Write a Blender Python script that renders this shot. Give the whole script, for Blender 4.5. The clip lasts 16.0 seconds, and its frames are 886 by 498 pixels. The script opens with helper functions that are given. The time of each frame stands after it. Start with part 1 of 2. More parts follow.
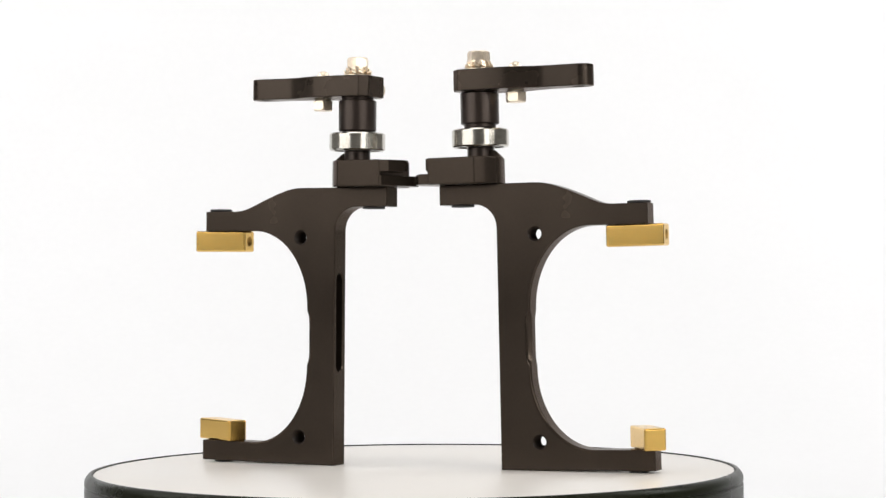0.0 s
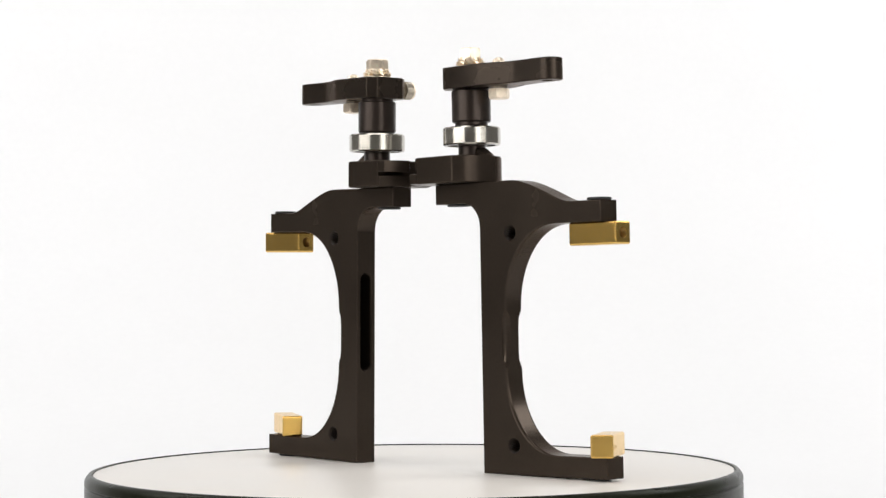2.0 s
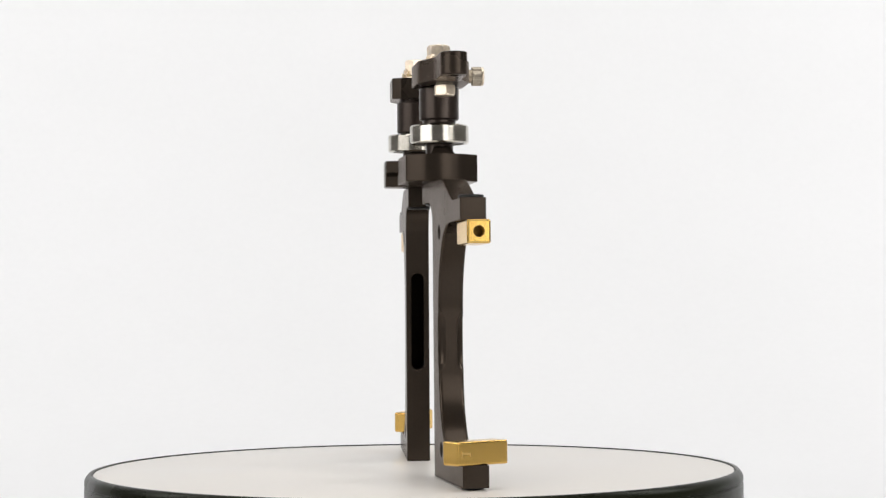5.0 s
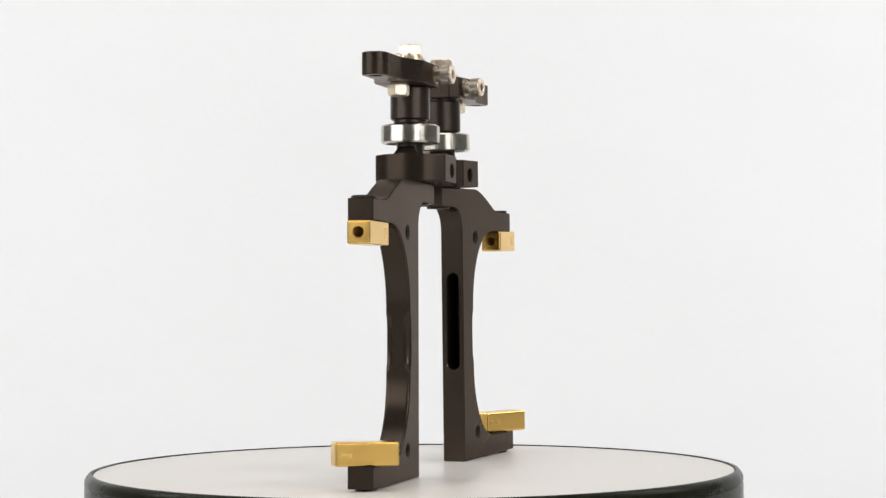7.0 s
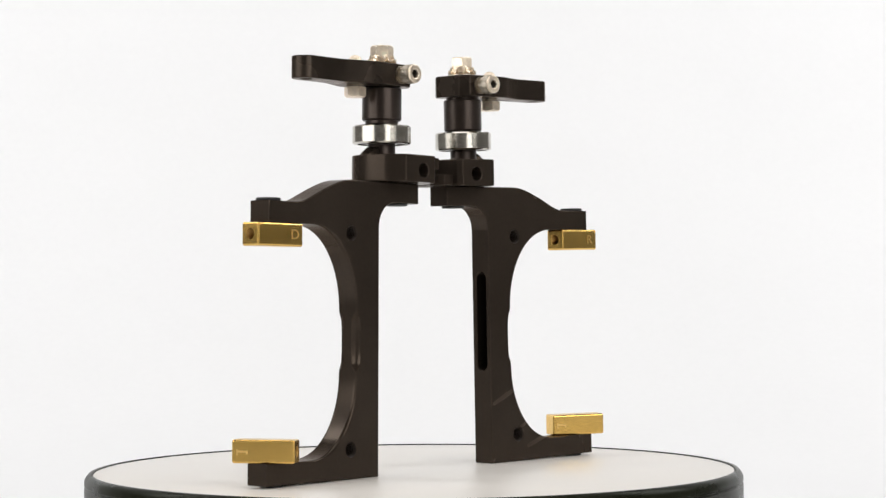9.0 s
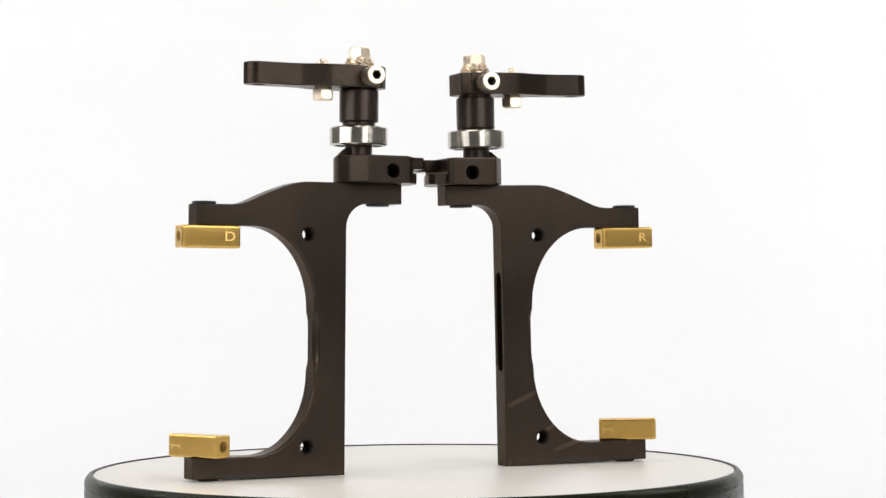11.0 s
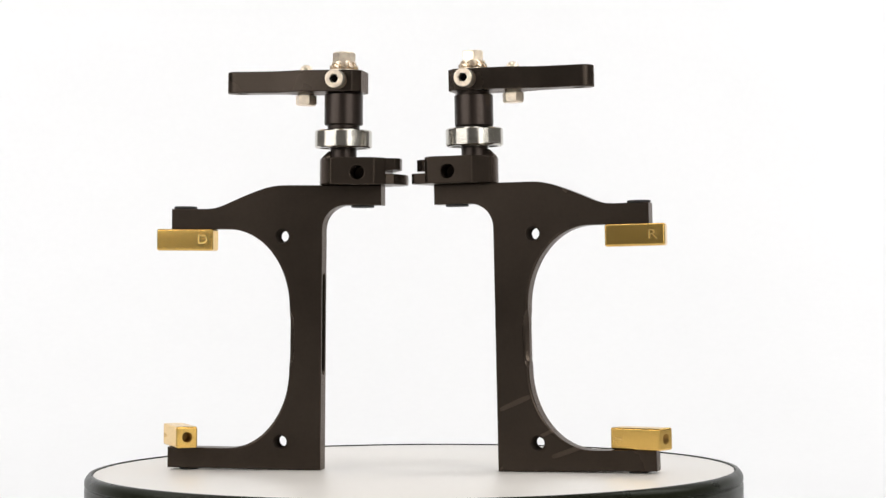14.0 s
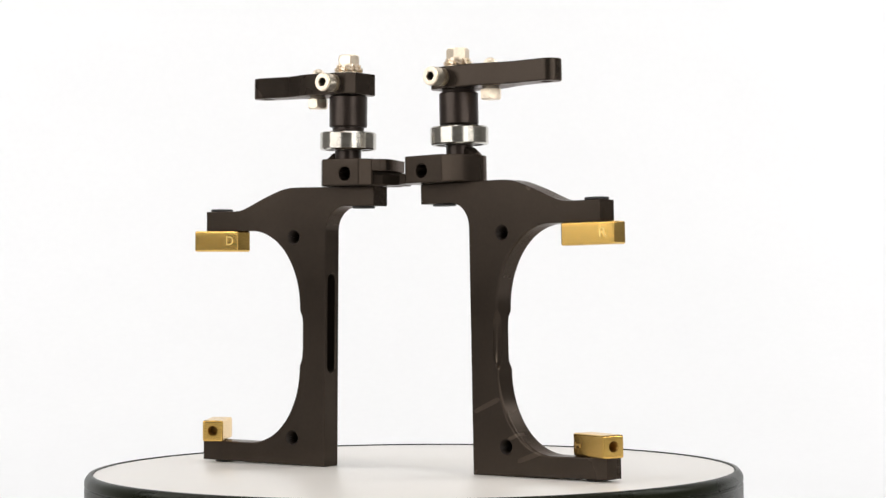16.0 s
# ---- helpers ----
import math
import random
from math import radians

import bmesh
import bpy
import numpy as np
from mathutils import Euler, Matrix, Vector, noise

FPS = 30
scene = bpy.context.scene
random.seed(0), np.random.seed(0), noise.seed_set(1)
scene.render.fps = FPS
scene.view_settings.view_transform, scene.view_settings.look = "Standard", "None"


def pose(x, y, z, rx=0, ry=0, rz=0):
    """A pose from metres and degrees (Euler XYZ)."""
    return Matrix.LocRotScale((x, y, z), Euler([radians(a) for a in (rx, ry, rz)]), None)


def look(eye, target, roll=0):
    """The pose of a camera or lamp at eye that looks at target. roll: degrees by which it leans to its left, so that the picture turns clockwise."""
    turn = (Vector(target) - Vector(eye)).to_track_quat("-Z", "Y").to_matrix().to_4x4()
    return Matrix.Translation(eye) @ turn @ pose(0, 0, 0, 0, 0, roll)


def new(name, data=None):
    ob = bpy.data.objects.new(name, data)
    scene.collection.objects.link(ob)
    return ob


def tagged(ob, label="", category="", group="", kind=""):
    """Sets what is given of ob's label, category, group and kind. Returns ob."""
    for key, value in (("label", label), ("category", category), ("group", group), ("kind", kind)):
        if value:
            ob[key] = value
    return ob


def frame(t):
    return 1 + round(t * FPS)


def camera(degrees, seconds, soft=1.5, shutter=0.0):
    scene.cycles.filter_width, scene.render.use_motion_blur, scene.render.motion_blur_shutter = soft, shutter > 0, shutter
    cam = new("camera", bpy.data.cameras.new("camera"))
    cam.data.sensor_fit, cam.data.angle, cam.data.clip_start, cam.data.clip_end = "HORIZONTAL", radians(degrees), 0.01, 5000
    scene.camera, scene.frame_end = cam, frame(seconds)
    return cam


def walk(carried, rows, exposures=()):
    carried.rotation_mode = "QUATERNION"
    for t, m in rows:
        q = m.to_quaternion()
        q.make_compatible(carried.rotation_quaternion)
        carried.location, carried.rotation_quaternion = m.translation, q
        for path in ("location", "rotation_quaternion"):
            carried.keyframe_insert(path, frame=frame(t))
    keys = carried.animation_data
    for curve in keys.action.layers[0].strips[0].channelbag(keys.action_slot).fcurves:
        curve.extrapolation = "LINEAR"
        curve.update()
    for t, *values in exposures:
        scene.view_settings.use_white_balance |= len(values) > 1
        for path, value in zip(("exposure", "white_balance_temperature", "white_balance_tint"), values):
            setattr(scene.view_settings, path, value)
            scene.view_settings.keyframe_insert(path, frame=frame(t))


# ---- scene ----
# The camera stands still before a turning display table.
EYE = Vector((0.0, -0.86, 0.0732))
cam = camera(23.15, 16.0, soft=1.4)
AIM = look(EYE, EYE + Vector((0.01394, 1.0, 0.01613)), roll=-0.41)
walk(cam, [(0.0, AIM), (16.0, AIM)], exposures=[(0.0, 0.0), (2.0, -0.01), (3.5, -0.05), (4.2, -0.08), (6.3, -0.15), (7.2, -0.15), (8.5, -0.11), (9.2, -0.06), (11.3, -0.01), (16.0, 0.0)])

MM = 0.001
SPIN_START, SPIN_RATE = -17.55, -12.043      # degrees, degrees per second


# ---------------------------------------------------------------- world and lamps
world = bpy.data.worlds.new("studio")
scene.world = world
world.use_nodes = True
world.node_tree.nodes["Background"].inputs[0].default_value = (0.9, 0.95, 1.0, 1)
world.node_tree.nodes["Background"].inputs[1].default_value = 0.03


def softbox(name, eye, target, w, h, power, color=(1.0, 0.98, 0.955)):
    lamp = bpy.data.lights.new(name, "AREA")
    lamp.shape, lamp.size, lamp.size_y, lamp.energy, lamp.color = "RECTANGLE", w, h, power, color
    ob = new(name, lamp)
    ob.matrix_world = look(eye, target)
    return ob


softbox("softbox_left", (-0.95, -0.68, 0.46), (0, 0, 0.1), 1.1, 0.54, 6.1)
softbox("softbox_right", (0.86, -0.84, 0.56), (0, 0, 0.1), 0.42, 0.54, 5.0)
softbox("softbox_front", (0.62, -1.32, 0.42), (0, 0, 0.1), 0.5, 0.7, 2.7)
softbox("softbox_top", (0, -0.15, 1.25), (0, 0.05, 0), 0.9, 0.7, 5.1)
softbox("backdrop_lamp_left", (-1.0, 0.35, 0.9), (-0.2, 1.25, 0.25), 0.5, 0.9, 8.12, (0.985, 0.99, 1.0))
softbox("backdrop_lamp_right", (1.0, 0.35, 0.9), (0.2, 1.25, 0.25), 0.5, 0.9, 8.66, (0.985, 0.99, 1.0))


# ---------------------------------------------------------------- materials
def material(name, color, rough, metal=0.0, grain=(400.0, 0.15), stain=(30.0, 0.2), bump=0.05, stretch=(1, 1, 1), spec=0.5, rough_var=0.1, tint=(1, 1, 1)):
    m = bpy.data.materials.new(name)
    m.use_nodes = True
    nt = m.node_tree
    b = nt.nodes["Principled BSDF"]
    b.inputs["Metallic"].default_value = metal
    b.inputs["Specular IOR Level"].default_value = spec
    b.inputs["Specular Tint"].default_value = (*tint, 1)
    co = nt.nodes.new("ShaderNodeTexCoord")
    mp = nt.nodes.new("ShaderNodeMapping")
    mp.inputs["Scale"].default_value = stretch
    nt.links.new(co.outputs["Object"], mp.inputs["Vector"])

    def noise_tex(scale, detail):
        n = nt.nodes.new("ShaderNodeTexNoise")
        n.inputs["Scale"].default_value, n.inputs["Detail"].default_value = scale, detail
        nt.links.new(mp.outputs["Vector"], n.inputs["Vector"])
        return n

    fine, broad = noise_tex(grain[0], 6), noise_tex(stain[0], 4)

    def mixed(fac, lo, hi):
        r = nt.nodes.new("ShaderNodeMapRange")
        r.inputs["From Min"].default_value, r.inputs["From Max"].default_value = 0.3, 0.7
        r.inputs["To Min"].default_value, r.inputs["To Max"].default_value = lo, hi
        nt.links.new(fac, r.inputs["Value"])
        return r.outputs["Result"]

    mul = nt.nodes.new("ShaderNodeMath")
    mul.operation = "MULTIPLY"
    nt.links.new(mixed(fine.outputs["Fac"], 1 - grain[1], 1 + grain[1]), mul.inputs[0])
    nt.links.new(mixed(broad.outputs["Fac"], 1 - stain[1], 1 + stain[1]), mul.inputs[1])
    sc = nt.nodes.new("ShaderNodeVectorMath")
    sc.operation = "SCALE"
    sc.inputs[0].default_value = color
    nt.links.new(mul.outputs[0], sc.inputs["Scale"])
    nt.links.new(sc.outputs[0], b.inputs["Base Color"])
    nt.links.new(mixed(broad.outputs["Fac"], rough - rough_var * rough, rough + rough_var * rough), b.inputs["Roughness"])
    if bump:
        bp = nt.nodes.new("ShaderNodeBump")
        bp.inputs["Strength"].default_value, bp.inputs["Distance"].default_value = bump, 0.0003
        nt.links.new(fine.outputs["Fac"], bp.inputs["Height"])
        nt.links.new(bp.outputs["Normal"], b.inputs["Normal"])
    return m


ANODISED = material("black_anodised_aluminium", (0.053, 0.041, 0.032), 0.24, 0.6, (900, 0.06), (22, 0.12), 0.012, (1, 1, 1), 0.25, 0.2, (0.46, 0.39, 0.34))
LEVER = material("polished_black_anodising", (0.043, 0.0335, 0.0265), 0.27, 0.6, (900, 0.06), (60, 0.16), 0.015, (1, 1, 1), 0.3, 0.25, (0.55, 0.46, 0.4))
SATIN = material("satin_black_steel", (0.016, 0.0115, 0.0095), 0.3, 0.0, (1200, 0.2), (80, 0.2), 0.04, (1, 1, 0.4), 0.55, 0.1, (1.0, 0.82, 0.72))
OXIDE = material("black_oxide_screw", (0.008, 0.008, 0.008), 0.4, 0.0, (1500, 0.2), (150, 0.2), 0.05)
# Shade inside the plate slots and screw sockets, put into a near-black colour.
RECESS_SHADE = material("shaded_recess", (0.010, 0.007, 0.0045), 0.75, 0.0, (1500, 0.2), (150, 0.2), 0.05, (1, 1, 1), 0.1)
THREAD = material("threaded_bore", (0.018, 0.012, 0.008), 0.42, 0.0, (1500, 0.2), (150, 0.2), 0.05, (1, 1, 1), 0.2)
BRASS = material("brushed_brass", (0.81, 0.52, 0.145), 0.215, 1.0, (420, 0.05), (60, 0.07), 0.05, (0.16, 1, 1), 0.5, 0.25)
# Same brass, coloured darker to stand for the shade inside the bores.
BORE = material("shaded_bore_brass", (0.42, 0.25, 0.075), 0.38, 1.0, (900, 0.2), (200, 0.2), 0.1)
BRASS_MARK = material("stamped_brass", (0.88, 0.61, 0.21), 0.34, 1.0, (900, 0.1), (200, 0.1), 0.05)
WORN_MARK = material("worn_stamped_brass", (0.80, 0.54, 0.19), 0.4, 1.0, (900, 0.1), (200, 0.1), 0.05)
STEEL = material("polished_bearing_steel", (0.58, 0.55, 0.495), 0.19, 1.0, (900, 0.06), (120, 0.08), 0.02, (1, 1, 6))
ZINC = material("zinc_plated_steel", (0.93, 0.80, 0.64), 0.36, 1.0, (500, 0.1), (260, 0.14), 0.12)
SHIELD = material("bearing_shield", (0.16, 0.15, 0.14), 0.35, 1.0, (900, 0.1), (200, 0.1), 0.03)
DISC = material("white_laminate", (0.79, 0.752, 0.705), 0.34, 0.0, (500, 0.01), (14, 0.025), 0.01, (1, 1, 1), 0.45, 0.2)
RIM = material("black_plastic", (0.010, 0.0115, 0.006), 0.3, 0.0, (900, 0.2), (40, 0.25), 0.04, (1, 1, 1), 0.09, 0.25, (0.85, 0.9, 0.7))
KNURL = material("knurled_plated_steel", (0.42, 0.37, 0.30), 0.36, 1.0, (900, 0.15), (260, 0.2), 0.1)
SCREW_NECK = material("dull_plated_thread", (0.42, 0.36, 0.28), 0.4, 1.0, (900, 0.2), (260, 0.25), 0.15)
PAPER = material("white_paper", (0.86, 0.86, 0.865), 0.75, 0.0, (160, 0.006), (3, 0.012), 0.02, (1, 1, 1), 0.2)
PLASTER = material("grey_plaster", (0.18, 0.173, 0.163), 0.8, 0.0, (90, 0.05), (2.5, 0.08), 0.05, (1, 1, 1), 0.2)


def scuffed(m, streaks, depth):
    """Rubbed streaks across the face that lies past depth: (length, height, half length, half width) in millimetres and the slope in degrees."""
    nt = m.node_tree
    b = nt.nodes["Principled BSDF"]
    co = nt.nodes.new("ShaderNodeTexCoord")

    def calc(kind, x, y=None):
        n = nt.nodes.new("ShaderNodeMath")
        n.operation = kind
        for slot, v in zip(n.inputs, (x, y)):
            if isinstance(v, float):
                slot.default_value = v
            elif v is not None:
                nt.links.new(v, slot)
        return n.outputs[0]

    def fade(value, lo, hi):
        r = nt.nodes.new("ShaderNodeMapRange")
        r.interpolation_type = "SMOOTHSTEP"
        r.inputs["From Min"].default_value, r.inputs["From Max"].default_value = lo, hi
        r.inputs["To Min"].default_value, r.inputs["To Max"].default_value = 1.0, 0.0
        nt.links.new(value, r.inputs["Value"])
        return r.outputs["Result"]

    total = None
    for x, z, half, wide, slope in streaks:
        mp = nt.nodes.new("ShaderNodeMapping")
        mp.vector_type = "TEXTURE"
        mp.inputs["Location"].default_value = (x * MM, 0, z * MM)
        mp.inputs["Rotation"].default_value = (0, -radians(slope), 0)
        nt.links.new(co.outputs["Object"], mp.inputs["Vector"])
        sep = nt.nodes.new("ShaderNodeSeparateXYZ")
        nt.links.new(mp.outputs["Vector"], sep.inputs[0])
        one = calc("MULTIPLY", fade(calc("ABSOLUTE", sep.outputs[0]), 0.5 * half * MM, half * MM), fade(calc("ABSOLUTE", sep.outputs[2]), 0.2 * wide * MM, wide * MM))
        total = one if total is None else calc("MAXIMUM", total, one)
    sep = nt.nodes.new("ShaderNodeSeparateXYZ")
    nt.links.new(co.outputs["Object"], sep.inputs[0])
    total = calc("MULTIPLY", total, calc("LESS_THAN", sep.outputs[1], depth * MM))
    sc = nt.nodes.new("ShaderNodeVectorMath")
    sc.operation = "SCALE"
    nt.links.new(b.inputs["Base Color"].links[0].from_socket, sc.inputs[0])
    nt.links.new(calc("ADD", calc("MULTIPLY", total, 0.55), 1.0), sc.inputs["Scale"])
    nt.links.new(sc.outputs[0], b.inputs["Base Color"])
    nt.links.new(calc("ADD", b.inputs["Roughness"].links[0].from_socket, calc("MULTIPLY", total, 0.1)), b.inputs["Roughness"])
    return m


SCUFFED = scuffed(material("scuffed_black_anodising", (0.053, 0.041, 0.032), 0.24, 0.6, (900, 0.06), (22, 0.12), 0.012, (1, 1, 1), 0.25, 0.2, (0.46, 0.39, 0.34)),
                  [(7.0, 26.5, 8.5, 1.5, 23), (29.0, 8.2, 9.5, 1.3, 19), (20.0, 15.0, 4.0, 1.0, 24)], -5.0)


# ---------------------------------------------------------------- mesh helpers
def obj(name, bm, mat, parent=None, label="", bevel=0.0, smooth=40.0, segments=2):
    bmesh.ops.recalc_face_normals(bm, faces=bm.faces[:])
    me = bpy.data.meshes.new(name)
    bm.to_mesh(me)
    bm.free()
    me.materials.append(mat)
    if smooth:
        me.polygons.foreach_set("use_smooth", [True] * len(me.polygons))
        me.set_sharp_from_angle(angle=radians(smooth))
    ob = new(name, me)
    if parent:
        ob.parent = parent
    if label:
        ob["label"] = label
    if bevel:
        mod = ob.modifiers.new("bevel", "BEVEL")
        mod.width, mod.segments, mod.limit_method, mod.angle_limit = bevel * MM, segments, "ANGLE", radians(35)
        mod.harden_normals = True
    return ob


def ring(cx, cy, r, n=32, turn=0.0):
    return [(cx + r * math.cos(turn + math.tau * i / n), cy + r * math.sin(turn + math.tau * i / n)) for i in range(n)]


def arc(cx, cy, rx, ry, a0, a1, n):
    return [(cx + rx * math.cos(radians(a0 + (a1 - a0) * i / n)), cy + ry * math.sin(radians(a0 + (a1 - a0) * i / n))) for i in range(n + 1)]


def stadium(cx, cy, w, h, n=10):
    r = w / 2
    return arc(cx, cy + h / 2 - r, r, r, 0, 180, n) + arc(cx, cy - h / 2 + r, r, r, 180, 360, n)


def slab(place, outer, holes, lo, hi, *pockets):
    """A slab between lo and hi with through holes. place(a, b, c) gives a point. pockets: (index of an outline edge, points of
    the mouth, points of the bottom): a pocket let into that edge's side."""
    bm = bmesh.new()
    rows = []
    for loop in [outer] + holes:
        rows.append([[bm.verts.new(place(a, b, c)) for a, b in loop] for c in (lo, hi)])
    for k in (0, 1):
        edges = [bm.edges.new((r[k][i], r[k][(i + 1) % len(r[k])])) for r in rows for i in range(len(r[k]))]
        bmesh.ops.triangle_fill(bm, use_beauty=True, use_dissolve=False, edges=edges)
    for j, r in enumerate(rows):
        n = len(r[0])
        for i in range(n):
            if j == 0 and i in [p[0] for p in pockets]:
                continue
            bm.faces.new((r[0][i], r[0][(i + 1) % n], r[1][(i + 1) % n], r[1][i]))
    for i, mouth, bottom in pockets:
        r = rows[0]
        quad = [r[0][i], r[0][(i + 1) % len(outer)], r[1][(i + 1) % len(outer)], r[1][i]]
        top, low = [bm.verts.new(p) for p in mouth], [bm.verts.new(p) for p in bottom]
        edges = []
        for x, y in list(zip(quad, quad[1:] + quad[:1])) + list(zip(top, top[1:] + top[:1])):
            edges.append(bm.edges.get((x, y)) or bm.edges.new((x, y)))
        bmesh.ops.triangle_fill(bm, use_beauty=True, use_dissolve=False, edges=edges)
        n = len(mouth)
        for k in range(n):
            bm.faces.new((top[k], top[(k + 1) % n], low[(k + 1) % n], low[k]))
        bm.faces.new(low)
    return bm


def lathe(profile, n=48, at=(0, 0, 0), closed=False):
    """Turns (radius, height) points, in millimetres, about an upright line at a place in millimetres."""
    bm = bmesh.new()
    rows = []
    for r, z in profile:
        if r < 1e-6:
            rows.append([bm.verts.new((at[0] * MM, at[1] * MM, (at[2] + z) * MM))])
        else:
            rows.append([bm.verts.new(((at[0] + x) * MM, (at[1] + y) * MM, (at[2] + z) * MM)) for x, y in ring(0, 0, r, n)])
    pairs = list(zip(rows, rows[1:])) + ([(rows[-1], rows[0])] if closed else [])
    for a, b in pairs:
        for i in range(n):
            j = (i + 1) % n
            if len(a) == 1 and len(b) > 1:
                bm.faces.new((a[0], b[j], b[i]))
            elif len(b) == 1 and len(a) > 1:
                bm.faces.new((a[i], a[j], b[0]))
            elif len(a) > 1:
                bm.faces.new((a[i], a[j], b[j], b[i]))
    return bm


def join(bm, other):
    me = bpy.data.meshes.new("joined")
    other.to_mesh(me)
    other.free()
    bm.from_mesh(me)
    bpy.data.meshes.remove(me)
    return bm


# ---------------------------------------------------------------- the place
FLOOR_Z = -0.062


def backdrop():
    """White paper that lies on the ground and sweeps up behind the table."""
    bm = bmesh.new()
    line = [(-1.6, FLOOR_Z), (0.62, FLOOR_Z)]
    line += [(0.62 + 0.65 * math.sin(radians(a)), FLOOR_Z + 0.65 - 0.65 * math.cos(radians(a))) for a in range(6, 91, 6)]
    line += [(1.27, 1.2), (1.27, 1.9)]
    cols = [[bm.verts.new((x, y, z)) for y, z in line] for x in (-1.5, -0.75, 0, 0.75, 1.5)]
    for a, b in zip(cols, cols[1:]):
        for i in range(len(line) - 1):
            bm.faces.new((a[i], b[i], b[i + 1], a[i + 1]))
    ob = obj("backdrop", bm, PAPER, smooth=60)
    tagged(ob, "seamless white paper backdrop sweeping up behind the table", "backdrop", kind="structure")


def box(name, lo, hi, mat, label, category):
    bm = bmesh.new()
    bmesh.ops.create_cube(bm, size=1)
    for v in bm.verts:
        v.co = [l + (c + 0.5) * (h - l) for c, l, h in zip(v.co, lo, hi)]
    return tagged(obj(name, bm, mat, smooth=0), label, category, kind="structure")


backdrop()
box("floor", (-1.7, -1.75, FLOOR_Z - 0.12), (1.7, 1.5, FLOOR_Z - 0.004), PLASTER, "plain grey studio floor under the paper", "floor")
box("wall_west", (-1.6, -1.65, FLOOR_Z - 0.004), (-1.5, 1.4, 1.9), PLASTER, "plain grey studio wall", "wall")
box("wall_east", (1.5, -1.65, FLOOR_Z - 0.004), (1.6, 1.4, 1.9), PLASTER, "plain grey studio wall", "wall")
box("wall_south", (-1.5, -1.7, FLOOR_Z - 0.004), (1.5, -1.6, 1.9), PLASTER, "plain grey studio wall", "wall")
box("wall_north", (-1.5, 1.3, FLOOR_Z - 0.004), (1.5, 1.4, 1.9), PLASTER, "plain grey studio wall behind the paper", "wall")
box("ceiling", (-1.6, -1.7, 1.9), (1.6, 1.4, 2.0), PLASTER, "plain grey studio ceiling", "ceiling")


# ---------------------------------------------------------------- the turning display table
def turntable():
    top = new("display_turntable")
    top.location = (0, 0, FLOOR_Z)
    tagged(top, "round motorised display turntable with white top and black rim", "turntable")
    lift = -FLOOR_Z / MM
    obj("base", lathe([(0, 0), (104, 0), (106, 2), (106, 22), (104, 24), (0, 24)], 96), RIM, top, "black plastic base")
    platter = new("platter")
    platter.parent = top
    platter.location = (0, 0, lift * MM)
    obj("skirt", lathe([(0, -38), (127.0, -38), (129.0, -36), (129.4, -30), (129.4, -5.2), (128.8, -4.6), (128.8, -4.2), (129.4, -3.6), (129.3, -2.0), (128.6, -0.75), (127.8, 0.2),
                        (126.9, 0.45), (126.3, 0.4), (126.1, -0.5), (0, -0.5)], 160), RIM, platter, "glossy black plastic rim")
    obj("disc", lathe([(0, -0.45), (125.9, -0.45), (125.9, -0.12), (125.5, 0.0), (0, 0.0)], 160), DISC, platter, "smooth white laminate top")
    return platter


# ---------------------------------------------------------------- the two brackets
THICK = 9.5
TILT = 0.85                   # the pad screw under the toe lifts it


SCOOP_Z, SCOOP_DEEP, SCOOP_WIDE = 51.5, 2.2, 2.5      # long scoops milled into both corners of the inner edge
SCOOP_ROWS = [SCOOP_Z + 11.85 * k for k in (0.995, 0.98, 0.95, 0.91, 0.86, 0.8, 0.74, 0.68, 0.34, 0, -0.34, -0.68, -0.74, -0.8, -0.86, -0.91, -0.95, -0.98, -0.995)]


def plate_outline():
    """The C-shaped outline, (length, height) with the rounding of the edge that follows each point."""
    c = [(0.0, 95.0, 0.4)] + [(-9.5 + 9.5 * math.cos(radians(a)), 95.2 + 9.5 * math.sin(radians(a)), 0.4) for a in range(10, 91, 10)]
    c += [(-23.6, 104.7, 0.4), (-23.6, 112.5, 0.4), (15.0, 112.5, 0.4)]
    c += [(x, z, 0.4) for x, z in ((17.8, 112.4), (20.0, 112.1), (22.7, 111.5), (26.3, 110.3), (31.0, 108.5), (35.4, 106.6), (39.2, 104.9), (41.5, 104.0), (44.0, 103.3), (47.0, 103.05))]
    c += [(61.3, 103.0, 0.4), (61.3, 95.0, 0.4)]
    c += [(x, z, 0.4 + 0.65 * min(1.0, i / 8)) for i, (x, z) in enumerate(arc(38.0, 63.5, 25.0, 31.5, 90, 180, 24))]
    c += [(13.0, z, 1.05, 1 - (max(0.0, abs(z - SCOOP_Z) / 11.85 - 0.6) / 0.4) ** 1.4) for z in SCOOP_ROWS]
    c += [(x, z, 0.4 + 0.65 * min(1.0, (24 - i) / 8)) for i, (x, z) in enumerate(arc(38.0, 39.5, 25.0, 31.4, 180, 270, 24))]
    c += [(62.2, 8.1, 0.4), (62.2, 0.0, 0.4), (0.0, 0.0, 0.5)]
    return c


def thread(lo, hi, r, pitch=0.8, deep=0.28):
    """Depths and radii along a tapped bore."""
    n = round((hi - lo) / pitch)
    out = [(lo, r)]
    for k in range(n):
        out += [(lo + (hi - lo) * (k + 0.5) / n, r - deep), (lo + (hi - lo) * (k + 1) / n, r)]
    return out


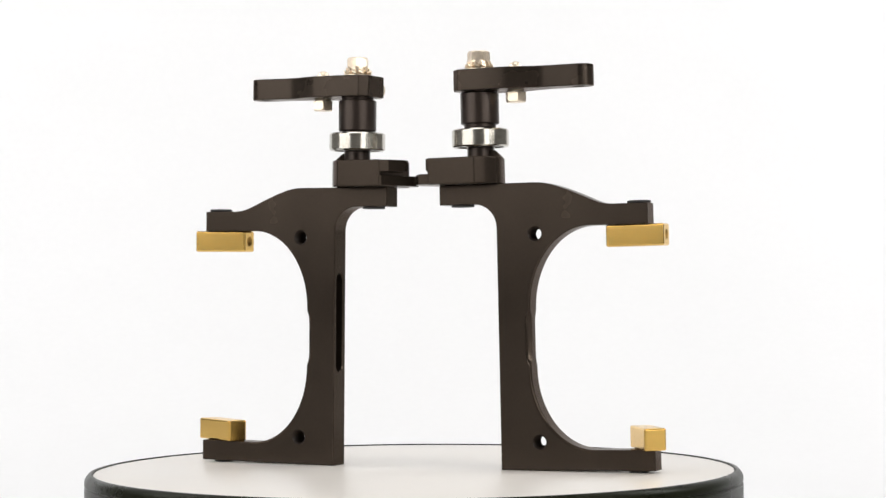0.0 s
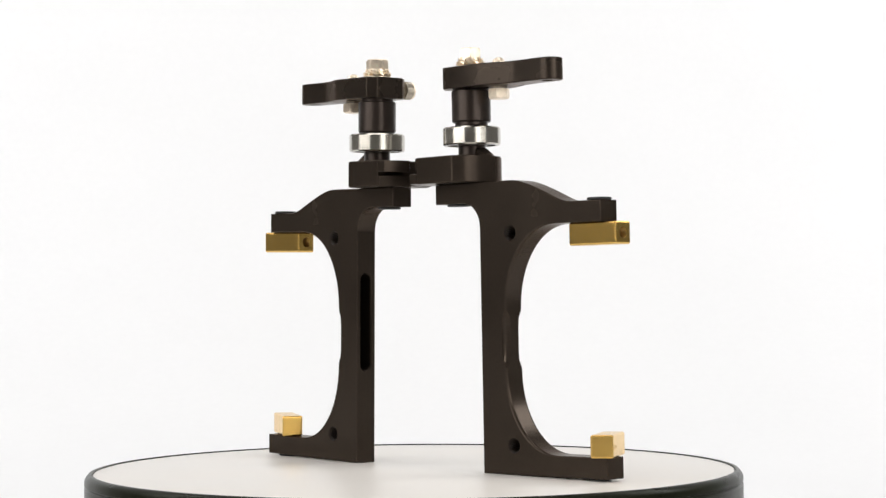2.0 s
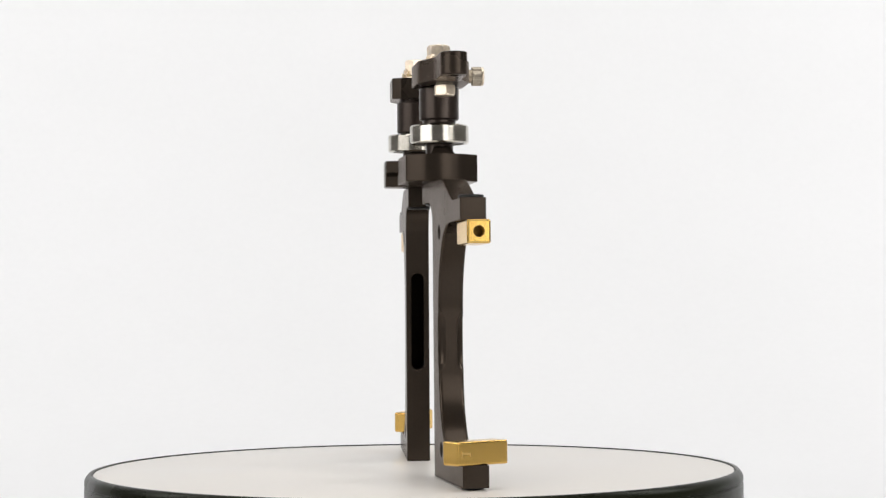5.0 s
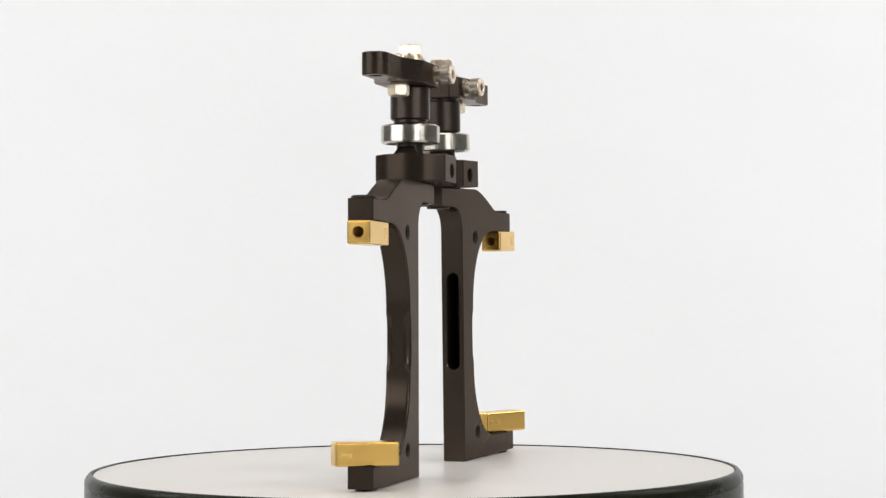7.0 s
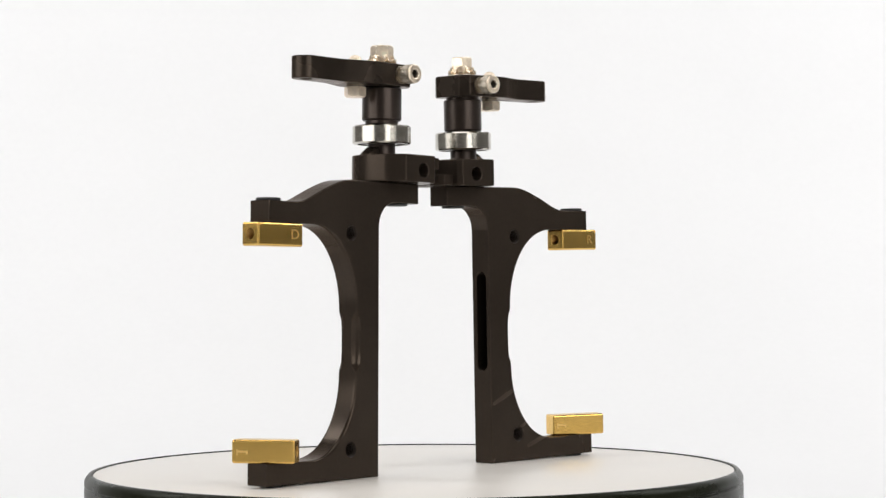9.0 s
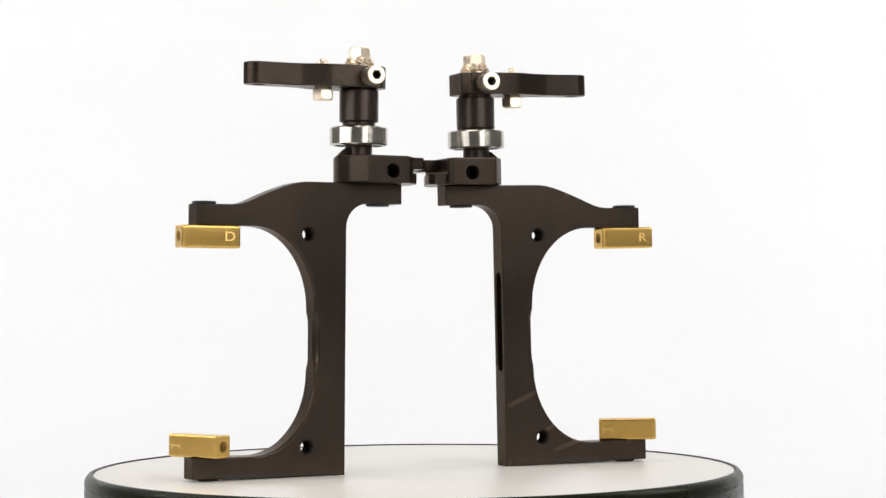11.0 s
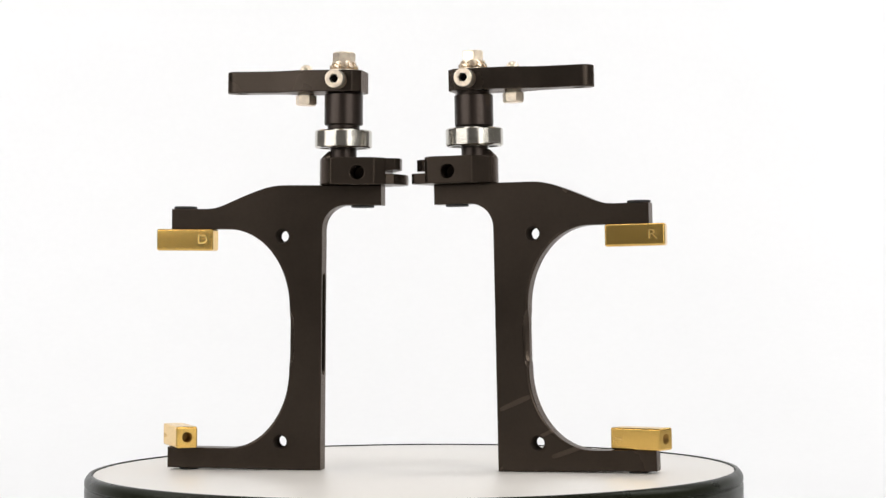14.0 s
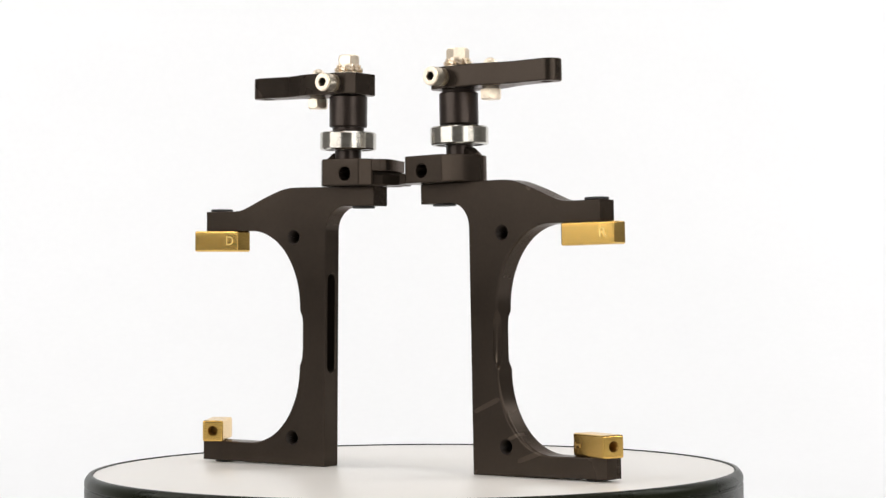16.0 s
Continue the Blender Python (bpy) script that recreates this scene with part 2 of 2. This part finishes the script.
def rounded_plate(place):
    """The plate with its edges rounded towards both faces, two through holes and the slot in its straight edge."""
    pts = plate_outline()
    n = len(pts)
    area = sum(pts[i][0] * pts[(i + 1) % n][1] - pts[(i + 1) % n][0] * pts[i][1] for i in range(n))
    turn = 1.0 if area > 0 else -1.0
    edge = []
    for i in range(n):
        d = Vector((pts[(i + 1) % n][0] - pts[i][0], pts[(i + 1) % n][1] - pts[i][1])).normalized()
        edge.append((Vector((-d.y, d.x)) * turn, pts[i][2]))

    def level(depth):
        out = []
        for i in range(n):
            (n0, r0), (n1, r1) = edge[i - 1], edge[i]
            k0, k1 = [r - math.sqrt(max(0.0, r * r - (r - min(depth, r)) ** 2)) for r in (r0, r1)]
            p = Vector(pts[i][:2])
            det = n0.x * n1.y - n0.y * n1.x
            if abs(det) < 0.35:
                q = p + (n0 + n1).normalized() * (k0 + k1) / 2
            else:
                q = p + Vector(((k0 * n1.y - k1 * n0.y) / det, (k1 * n0.x - k0 * n1.x) / det))
            if len(pts[i]) > 3:
                cut = SCOOP_DEEP * math.sqrt(max(0.0, pts[i][3] ** 2 - (depth / SCOOP_WIDE) ** 2))
                q = Vector((min(q.x, p.x - cut), q.y))
            out.append((q.x, q.y))
        return out

    depths = [0.0, 0.04, 0.12, 0.25, 0.4, 0.65, 1.0, 1.4, 1.8, 2.15, 2.45, 2.7, 2.88, 3.0]
    stack = [(d, level(d)) for d in depths] + [(THICK - d, level(d)) for d in reversed(depths)]
    bm = bmesh.new()
    rows = [[bm.verts.new(place(a, b, -d)) for a, b in loop] for d, loop in stack]
    slot = stadium(-THICK / 2, 57.7, 5.2, 39.8)
    first, last = depths.index(0.65), 2 * len(depths) - 1 - depths.index(0.65)
    for k in range(len(rows) - 1):
        for i in range(n):
            j = (i + 1) % n
            if i == n - 1 and first < k < last:
                continue
            if i == n - 1 and k == first:
                quad = [rows[q][i] for q in range(last, first - 1, -1)] + [rows[q][j] for q in range(first, last + 1)]
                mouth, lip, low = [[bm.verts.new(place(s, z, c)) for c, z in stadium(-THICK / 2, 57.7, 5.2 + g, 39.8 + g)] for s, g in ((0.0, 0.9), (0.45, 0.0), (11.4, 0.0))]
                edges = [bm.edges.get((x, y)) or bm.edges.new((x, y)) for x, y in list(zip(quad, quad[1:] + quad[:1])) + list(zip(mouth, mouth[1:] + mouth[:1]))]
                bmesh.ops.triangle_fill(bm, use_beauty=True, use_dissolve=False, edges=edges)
                # slot walls and floor take the near-black colour that stands for shade
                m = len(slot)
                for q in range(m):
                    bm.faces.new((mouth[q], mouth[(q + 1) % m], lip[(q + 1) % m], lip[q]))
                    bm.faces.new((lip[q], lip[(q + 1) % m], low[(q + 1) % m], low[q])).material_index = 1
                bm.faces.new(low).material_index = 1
            else:
                bm.faces.new((rows[k][i], rows[k][j], rows[k + 1][j], rows[k + 1][i]))
    bores = [[[bm.verts.new(place(a, b, c)) for a, b in ring(x, z, r, 28)] for c, r in [(0.0, 3.05)] + [(-c, r) for c, r in thread(0.45, THICK - 0.45, 2.6)] + [(-THICK, 3.05)]]
             for x, z in ((15.9, 92.3), (16.1, 11.0))]
    for side_row, w in ((rows[0], 0), (rows[-1], -1)):
        loops = [side_row] + [b[w] for b in bores]
        edges = [bm.edges.get((l[q], l[(q + 1) % len(l)])) or bm.edges.new((l[q], l[(q + 1) % len(l)])) for l in loops for q in range(len(l))]
        bmesh.ops.triangle_fill(bm, use_beauty=True, use_dissolve=False, edges=edges)
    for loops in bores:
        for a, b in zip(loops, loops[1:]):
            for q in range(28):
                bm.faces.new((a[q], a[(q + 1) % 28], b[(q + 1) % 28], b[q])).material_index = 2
    return bm


def brass_block(name, top, place, centre, z0, turn, ends, mark, mark_at, mark_side):
    """A square brass bar with bored ends. turn: degrees from the bracket's length towards its front."""
    L, Wd = 23.2, 8.6
    u = (math.cos(radians(turn)), math.sin(radians(turn)))
    v = (-u[1], u[0])

    def at(a, b, c):
        return place(centre[0] + a * u[0] + b * v[0], centre[1] + a * u[1] + b * v[1], z0 + c)

    bm = bmesh.new()
    hx, hy = L / 2, Wd / 2
    corners = {(i, j, k): bm.verts.new(at(i * hx, j * hy, k * Wd)) for i in (-1, 1) for j in (-1, 1) for k in (0, 1)}
    for quad in ([(-1, -1, 0), (1, -1, 0), (1, -1, 1), (-1, -1, 1)], [(-1, 1, 0), (1, 1, 0), (1, 1, 1), (-1, 1, 1)],
                 [(-1, -1, 0), (1, -1, 0), (1, 1, 0), (-1, 1, 0)], [(-1, -1, 1), (1, -1, 1), (1, 1, 1), (-1, 1, 1)]):
        bm.faces.new([corners[q] for q in quad])
    for e in (-1, 1):
        q = [corners[(e, -1, 0)], corners[(e, 1, 0)], corners[(e, 1, 1)], corners[(e, -1, 1)]]
        if e not in ends:
            bm.faces.new(q)
            continue
        loop = [bm.verts.new(at(e * hx, b, Wd / 2 + c)) for b, c in ring(0, 0, 2.1, 20)]
        edges = [bm.edges.get((x, y)) or bm.edges.new((x, y)) for x, y in list(zip(q, q[1:] + q[:1])) + list(zip(loop, loop[1:] + loop[:1]))]
        bmesh.ops.triangle_fill(bm, use_beauty=True, use_dissolve=False, edges=edges)
    body = obj(name, bm, BRASS, top, "square brushed brass bar with a bored end", bevel=0.8, smooth=30, segments=3)
    for e in ends:
        b2 = bmesh.new()
        n = 20
        turns = [[b2.verts.new(at(e * (hx - d), b, Wd / 2 + c)) for b, c in ring(0, 0, r, n)] for d, r in thread(0.0, 7.0, 2.1, 0.7, 0.25)]
        for o, i in zip(turns, turns[1:]):
            for k in range(n):
                b2.faces.new((o[k], o[(k + 1) % n], i[(k + 1) % n], i[k]))
        b2.faces.new(turns[-1])
        obj("bore", b2, BORE, body, "tapped brass bore, coloured darker for the shade inside")
    if not mark:
        return body
    if mark == "bar":
        b3 = bmesh.new()
        bmesh.ops.create_cube(b3, size=1)
        bmesh.ops.scale(b3, vec=(3.4 * MM, 0.7 * MM, 0.1 * MM), verts=b3.verts)
        for end, tall in ((-1.9, 2.2), (1.7, 1.5)):
            tick = bmesh.new()
            bmesh.ops.create_cube(tick, size=1)
            for p in tick.verts:
                p.co = (end * MM + p.co.x * 0.6 * MM, -0.3 * MM + p.co.y * tall * MM, p.co.z * 0.104 * MM)
            join(b3, tick)
        ob = obj("stamped_bar", b3, WORN_MARK, body, "small worn stamped mark")
    else:
        cu = bpy.data.curves.new("mark", "FONT")
        cu.body, cu.size, cu.extrude, cu.align_x, cu.align_y = mark, 5.1 * MM, 0.05 * MM, "CENTER", "CENTER"
        cu.offset = 0.02 * MM
        tmp = bpy.data.objects.new("mark", cu)
        me = bpy.data.meshes.new_from_object(tmp)
        bpy.data.objects.remove(tmp)
        me.transform(Matrix.Diagonal((1.22, 1, 1, 1)))
        me.materials.append(BRASS_MARK)
        ob = new("stamped_letter", me)
        ob.parent = body
        ob["label"] = "stamped letter " + mark
    p = Vector(at(mark_at, mark_side * (hy + 0.03), Wd / 2))
    out = (Vector(at(mark_at, mark_side * (hy + 1), Wd / 2)) - p).normalized()
    up = Vector((0, 0, 1))
    m = Matrix((up.cross(out), up, out)).transposed().to_4x4()
    m.translation = p
    ob.matrix_basis = m
    return body


def clamp_block(top, place, px, pn, swap):
    main = [(-25.0, 9.2)] + [(px + a, b) for a, b in ((1.9, 9.2), (4.9, 6.6), (7.3, 3.4), (8.6, -0.8), (8.7, -8.0), (6.7, -13.4), (2.3, -18.8))] + ([(-23.4, -18.8), (-25.2, -16.8)] if swap else [(-22.4, -18.8), (-26.2, -14.8)])
    hole = ring(-15.6, 117.2, 2.75, 24)
    bm = slab(place, main, [], 112.6, 123.1, (7, [place(a, -18.8, c) for a, c in hole], [place(a, -9.0, c) for a, c in hole]))
    body = obj("clamp_block", bm, ANODISED, top, "chamfered black clamp block with a cross hole", bevel=0.5, smooth=30)
    long_jaw = [(-23.3, 8.9), (-25.8, 8.9), (-28.0, 2.0), (-31.6, -8.0), (-31.6, -12.6), (-30.0, -14.6), (-24.3, -14.8)]
    wide_jaw = [(-23.3, 8.9), (-29.0, 8.9), (-32.4, 2.5), (-32.4, -4.0), (-29.0, -11.5), (-24.3, -13.5)]
    short_jaw = [(-23.3, 8.9), (-29.0, 8.9), (-32.4, 2.5), (-32.4, -1.5), (-29.5, -4.0), (-24.3, -4.0)]
    upper, lower = (short_jaw, long_jaw) if swap else (long_jaw, wide_jaw)
    obj("upper_jaw", slab(place, upper, [], 118.3, 122.9), ANODISED, body, bevel=0.25, smooth=30)
    obj("lower_jaw", slab(place, lower, [], 112.8, 116.9), ANODISED, body, bevel=0.25, smooth=30)
    # an ear that slopes up to the spindle
    bm = bmesh.new()
    section = [(4.9, 122.6), (8.75, 122.6), (8.75, 123.2), (8.2, 123.9), (6.2, 125.8), (5.6, 126.15), (4.9, 126.2)]
    rows = []
    for k in range(17):
        a = radians(-32 + 64 * k / 16)
        fall = 0.55 if k in (0, 16) else 1.0
        rows.append([bm.verts.new(place(px + r * math.cos(a), pn + 1.06 * r * math.sin(a), 122.6 + (z - 122.6) * fall)) for r, z in section])
    n = len(section)
    for a, b in zip(rows, rows[1:]):
        for q in range(n):
            bm.faces.new((a[q], a[(q + 1) % n], b[(q + 1) % n], b[q]))
    bm.faces.new(rows[0])
    bm.faces.new(rows[-1])
    obj("ridge", bm, ANODISED, body, smooth=35)
    return body


def hex_head(place, cx, cy, r, turn, lo, hi):
    """A hexagon head whose outer end, at hi, is chamfered round."""
    bm = bmesh.new()
    step = 0.3 if hi > lo else -0.3
    rows = []
    for z, k in ((lo, 0.95), (lo + step, 1.0), (hi - 2.6 * step, 1.0), (hi - 1.0 * step, 0.94), (hi, 0.84)):
        pts = []
        for q in range(24):
            a = math.tau * q / 24
            flat = math.cos(math.pi / 6) / math.cos((a + math.pi / 6) % (math.pi / 3) - math.pi / 6)
            d = min(r * flat if k > 0.9 else r * 0.84, r * k)
            pts.append(bm.verts.new(place(cx + d * math.cos(a + turn), cy + d * math.sin(a + turn), z)))
        rows.append(pts)
    for a, b in zip(rows, rows[1:]):
        for q in range(24):
            bm.faces.new((a[q], a[(q + 1) % 24], b[(q + 1) % 24], b[q]))
    bm.faces.new(rows[0])
    bm.faces.new(rows[-1])
    return bm


def star_washer(x, y, z, size=1.0):
    """A lock washer with twisted outer teeth."""
    bm = bmesh.new()
    teeth = 12
    for k in range(teeth):
        a0 = math.tau * k / teeth
        pts = []
        for r, da, dz in ((3.2, 0.02, 0.2), (5.7, 0.05, 1.0), (5.7, 0.32, 0.3), (3.2, 0.42, 0.2)):
            a = a0 + da
            pts.append((x + size * r * math.cos(a), y + size * r * math.sin(a), z + dz))
        lo = [bm.verts.new((p[0] * MM, p[1] * MM, p[2] * MM)) for p in pts]
        hi = [bm.verts.new((p[0] * MM, p[1] * MM, (p[2] + 0.8) * MM)) for p in pts]
        bm.faces.new(lo)
        bm.faces.new(hi)
        for i in range(4):
            bm.faces.new((lo[i], lo[(i + 1) % 4], hi[(i + 1) % 4], hi[i]))
    return bm


def bracket(side, pivot, drop, swing, upper_turn, lower, marks, label):
    """side: 1 or -1; -1 is the mirror image. pivot: along the bracket, across it (front face at 0). drop: how far the lever sits lower on its collar.
    swing: degrees by which the lever is turned to the front. Length runs along +x, the front face looks to -y * side."""
    top = new("motor_bracket")
    tagged(top, label, "bracket", "pair of brackets")

    def place(s, n, z):
        return Vector((s * MM, -side * n * MM, z * MM))

    def upright(a, b, c):          # outline in length and height, slab across
        return place(a, c, b)

    px, pn = pivot
    lx, ly = px, -side * pn        # the pivot in the bracket's own space

    bm = rounded_plate(upright)
    plate = obj("plate", bm, ANODISED if side > 0 else SCUFFED, top, "matt black anodised C-shaped plate", smooth=30)
    # slot 1 paints the shade inside the slot, slot 2 is the tapped bores
    plate.data.materials.append(RECESS_SHADE)
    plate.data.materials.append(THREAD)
    for f in plate.data.polygons:          # the flat faces stay flat beside their rounded edges
        if abs(f.normal.y) > 0.9995 or f.normal.x < -0.9995 or abs(f.normal.z) > 0.9995:
            f.use_smooth = False

    # pad screws on the arm, under the toe and under the lip
    for s, z, h, r in ((56.8, 103.0, 1.1, 4.6), (54.5, 0.0, -0.82, 4.0), (-15.4, 104.7, -0.9, 4.6)):
        lo, hi = (0, h) if h > 0 else (h, 0)
        obj("pad_screw", lathe([(0, lo), (r - 0.3, lo), (r, lo + 0.25), (r, hi - 0.25), (r - 0.3, hi), (0, hi)], 28, (s, side * THICK / 2, z)), OXIDE, top, "low black screw head")

    brass_block("upper_brass_bar", top, place, (55.6, -5.9), 86.4, upper_turn, marks["ends"], marks["letter"], marks["at"], -1)
    brass_block("lower_brass_bar", top, place, lower["centre"], 8.15, lower["turn"], lower["ends"], lower["mark"], lower["at"], -1)

    clamp_block(top, place, px, pn, side < 0)

    # spindle, bearing, collar
    gap, foot = (0.25, 136.4) if side > 0 else (1.0, 135.1)
    obj("spindle", lathe([(0, 122), (5.3, 122), (5.3, 127.2), (4.0, 127.4), (4.0, 138), (0, 138)], 40, (lx, ly, 0)), SATIN, top, "short black spindle")
    bearing = new("ball_bearing")
    bearing.parent = top
    bearing["label"] = "polished steel ball bearing"
    z0, z1 = 127.3, 134.4
    obj("outer_ring", lathe([(9.4, z0), (10.8, z0), (11.3, z0 + 0.55), (11.3, z1 - 0.55), (10.8, z1), (9.4, z1)], 72, (lx, ly, 0), True), STEEL, bearing)
    obj("inner_ring", lathe([(4.1, z0), (5.9, z0), (5.9, z1), (4.1, z1)], 48, (lx, ly, 0), True), STEEL, bearing)
    obj("shield", lathe([(5.9, z0 + 0.5), (9.4, z0 + 0.5), (9.4, z1 - 0.5), (5.9, z1 - 0.5)], 48, (lx, ly, 0), True), SHIELD, bearing)
    obj("spacer", lathe([(4.1, 134.4), (5.6, 134.4), (6.4, 135.2), (6.4, 137.2), (4.1, 137.2)], 40, (lx, ly, 0), True), SATIN, top, "thin black spacer washer")
    obj("collar", lathe([(4.0, foot), (7.2, foot), (7.65, foot + 0.5), (7.65, 149.0 - drop - gap), (7.1, 149.5 - drop - gap), (6.5, 149.5 - drop - gap), (6.5, 149.6 - drop), (4.0, 149.6 - drop)], 56, (lx, ly, 0), True), SATIN, top, "turned black collar")

    # lever
    mid = pn
    lz = -drop
    cs, sn = math.cos(radians(swing)), math.sin(radians(swing))

    def swung(a, b, c):
        a, b = a - px, b - pn
        return place(px + a * cs - b * sn, pn + a * sn + b * cs, c)

    hub = swung(8.0, pn - 0.2, 0) / MM
    lever = [(px - 8.5, mid - 6.5), (px - 8.5, mid + 6.5), (px - 5.5, mid + 9.9), (6.0, mid + 9.9), (9.0, mid + 9.2), (18.0, mid + 5.6), (22.0, mid + 5.0)]
    lever += arc(35.2, mid, 5.0, 5.0, 90, -90, 14) + [(22.0, mid - 5.0), (18.0, mid - 5.6), (9.0, mid - 9.2), (6.0, mid - 9.9), (px - 5.5, mid - 9.9)]
    bm = slab(swung, lever, [ring(34.4, mid, 2.3, 20)], 149.5 + lz, 158.0 + lz)
    obj("lever", bm, LEVER, top, "black lever arm with a rounded drilled end", bevel=0.45, smooth=32)

    # clamping screw on the lever's back
    axis = (px, 153.8 + lz)

    def across(a, b, c):
        return swung(a, c, b)

    knurl = [(axis[0] + r * math.cos(math.tau * q / 80), axis[1] + r * math.sin(math.tau * q / 80)) for q, r in enumerate([3.68, 3.57] * 40)]
    screw = obj("socket_screw", slab(across, ring(*axis, 3.6, 36), [ring(*axis, 1.8, 6)], -20.6, -21.7), ZINC, top, "plated socket head cap screw", bevel=0.4, smooth=30)
    obj("knurled_head", slab(across, knurl, [ring(*axis, 1.8, 6)], -17.2, -20.65), KNURL, screw, "knurled plated screw head", smooth=0)
    obj("screw_neck", slab(across, ring(*axis, 2.7, 28), [], -13.8, -17.3), SCREW_NECK, screw, "dull threaded neck", smooth=30)
    obj("screw_washer", slab(across, ring(*axis, 3.5, 28), [], -14.0, -14.9), SCREW_NECK, screw, "thin plated washer", smooth=30)
    # socket floor, coloured near-black for the shade down in the head
    bm = bmesh.new()
    bm.faces.new([bm.verts.new(across(a, b, -17.6)) for a, b in ring(*axis, 1.8, 6)])
    obj("socket", bm, RECESS_SHADE, screw, "hexagon socket floor, its shade put into the colour")

    # top bolt with its washers
    bolt = obj("hex_bolt", hex_head(place, px, pn, 4.5, 0.3, 161.8 + lz, 165.7 + lz), ZINC, top, "plated hexagon bolt", smooth=0)
    obj("flat_washer", lathe([(0, 157.9), (5.6, 157.9), (5.6, 158.7), (0, 158.7)], 36, (lx, ly, lz)), ZINC, bolt, "thin plated washer")
    obj("star_washer", star_washer(lx, ly, 158.7 + lz), ZINC, bolt, "toothed plated lock washer", smooth=0)
    obj("star_washer", star_washer(lx, ly, 160.0 + lz, 0.86), ZINC, bolt, "smaller toothed plated lock washer", smooth=0)
    obj("shoulder", lathe([(0, 159.4), (3.7, 159.4), (4.2, 160.6), (4.2, 161.9), (0, 161.9)], 28, (lx, ly, lz)), ZINC, bolt)
    # stop screw through the lever
    nut = obj("stop_screw", hex_head(swung, 8.0, pn - 0.2, 4.25, 0.5, 148.6 + lz, 144.6 + lz), ZINC, top, "plated hexagon stop screw", smooth=0)
    obj("stop_washer", lathe([(0, 148.5), (3.3, 148.5), (3.3, 149.6), (0, 149.6)], 24, (hub.x, hub.y, lz)), SCREW_NECK, nut)
    obj("screw_end", lathe([(0, 157.9), (2.55, 157.9), (2.5, 159.0), (2.1, 159.9), (1.2, 160.6), (0, 160.9)], 24, (hub.x, hub.y, lz)), ZINC, nut, "domed plated screw end")
    return top


def bracket_pose(t, x, y, angle):
    return pose(0, 0, 0, 0, 0, SPIN_START + SPIN_RATE * t) @ pose(x * MM, y * MM, 0, 0, 0, angle) @ pose(0, 0, 0, 0, -TILT, 0)


platter = turntable()
bracket_a = bracket(1, (-7.3, -4.3), 0.2, 2.0, 1.0, {"centre": (58.1, -5.3), "turn": 61.0, "ends": (-1,), "mark": "bar", "at": 7.6}, {"ends": (1,), "letter": "D", "at": -7.3},
                    "black anodised bracket with crosswise lower brass bar, standing on turntable")
bracket_b = bracket(-1, (-8.0, -4.0), 0.7, 0.3, 3.0, {"centre": (55.8, -5.6), "turn": -26.0, "ends": (1,), "mark": "bar", "at": -7.8}, {"ends": (-1,), "letter": "R", "at": 6.7},
                    "mirrored black anodised bracket with slanted lower brass bar, on turntable")


def motions():
    times = [0.5 * i for i in range(33)]
    walk(platter, [(t, pose(0, 0, -FLOOR_Z, 0, 0, SPIN_START + SPIN_RATE * t)) for t in times])
    walk(bracket_a, [(t, bracket_pose(t, 35.81, 0.087, -3.473)) for t in times])
    walk(bracket_b, [(t, bracket_pose(t, -35.916, 4.786, 170.592)) for t in times])


motions()
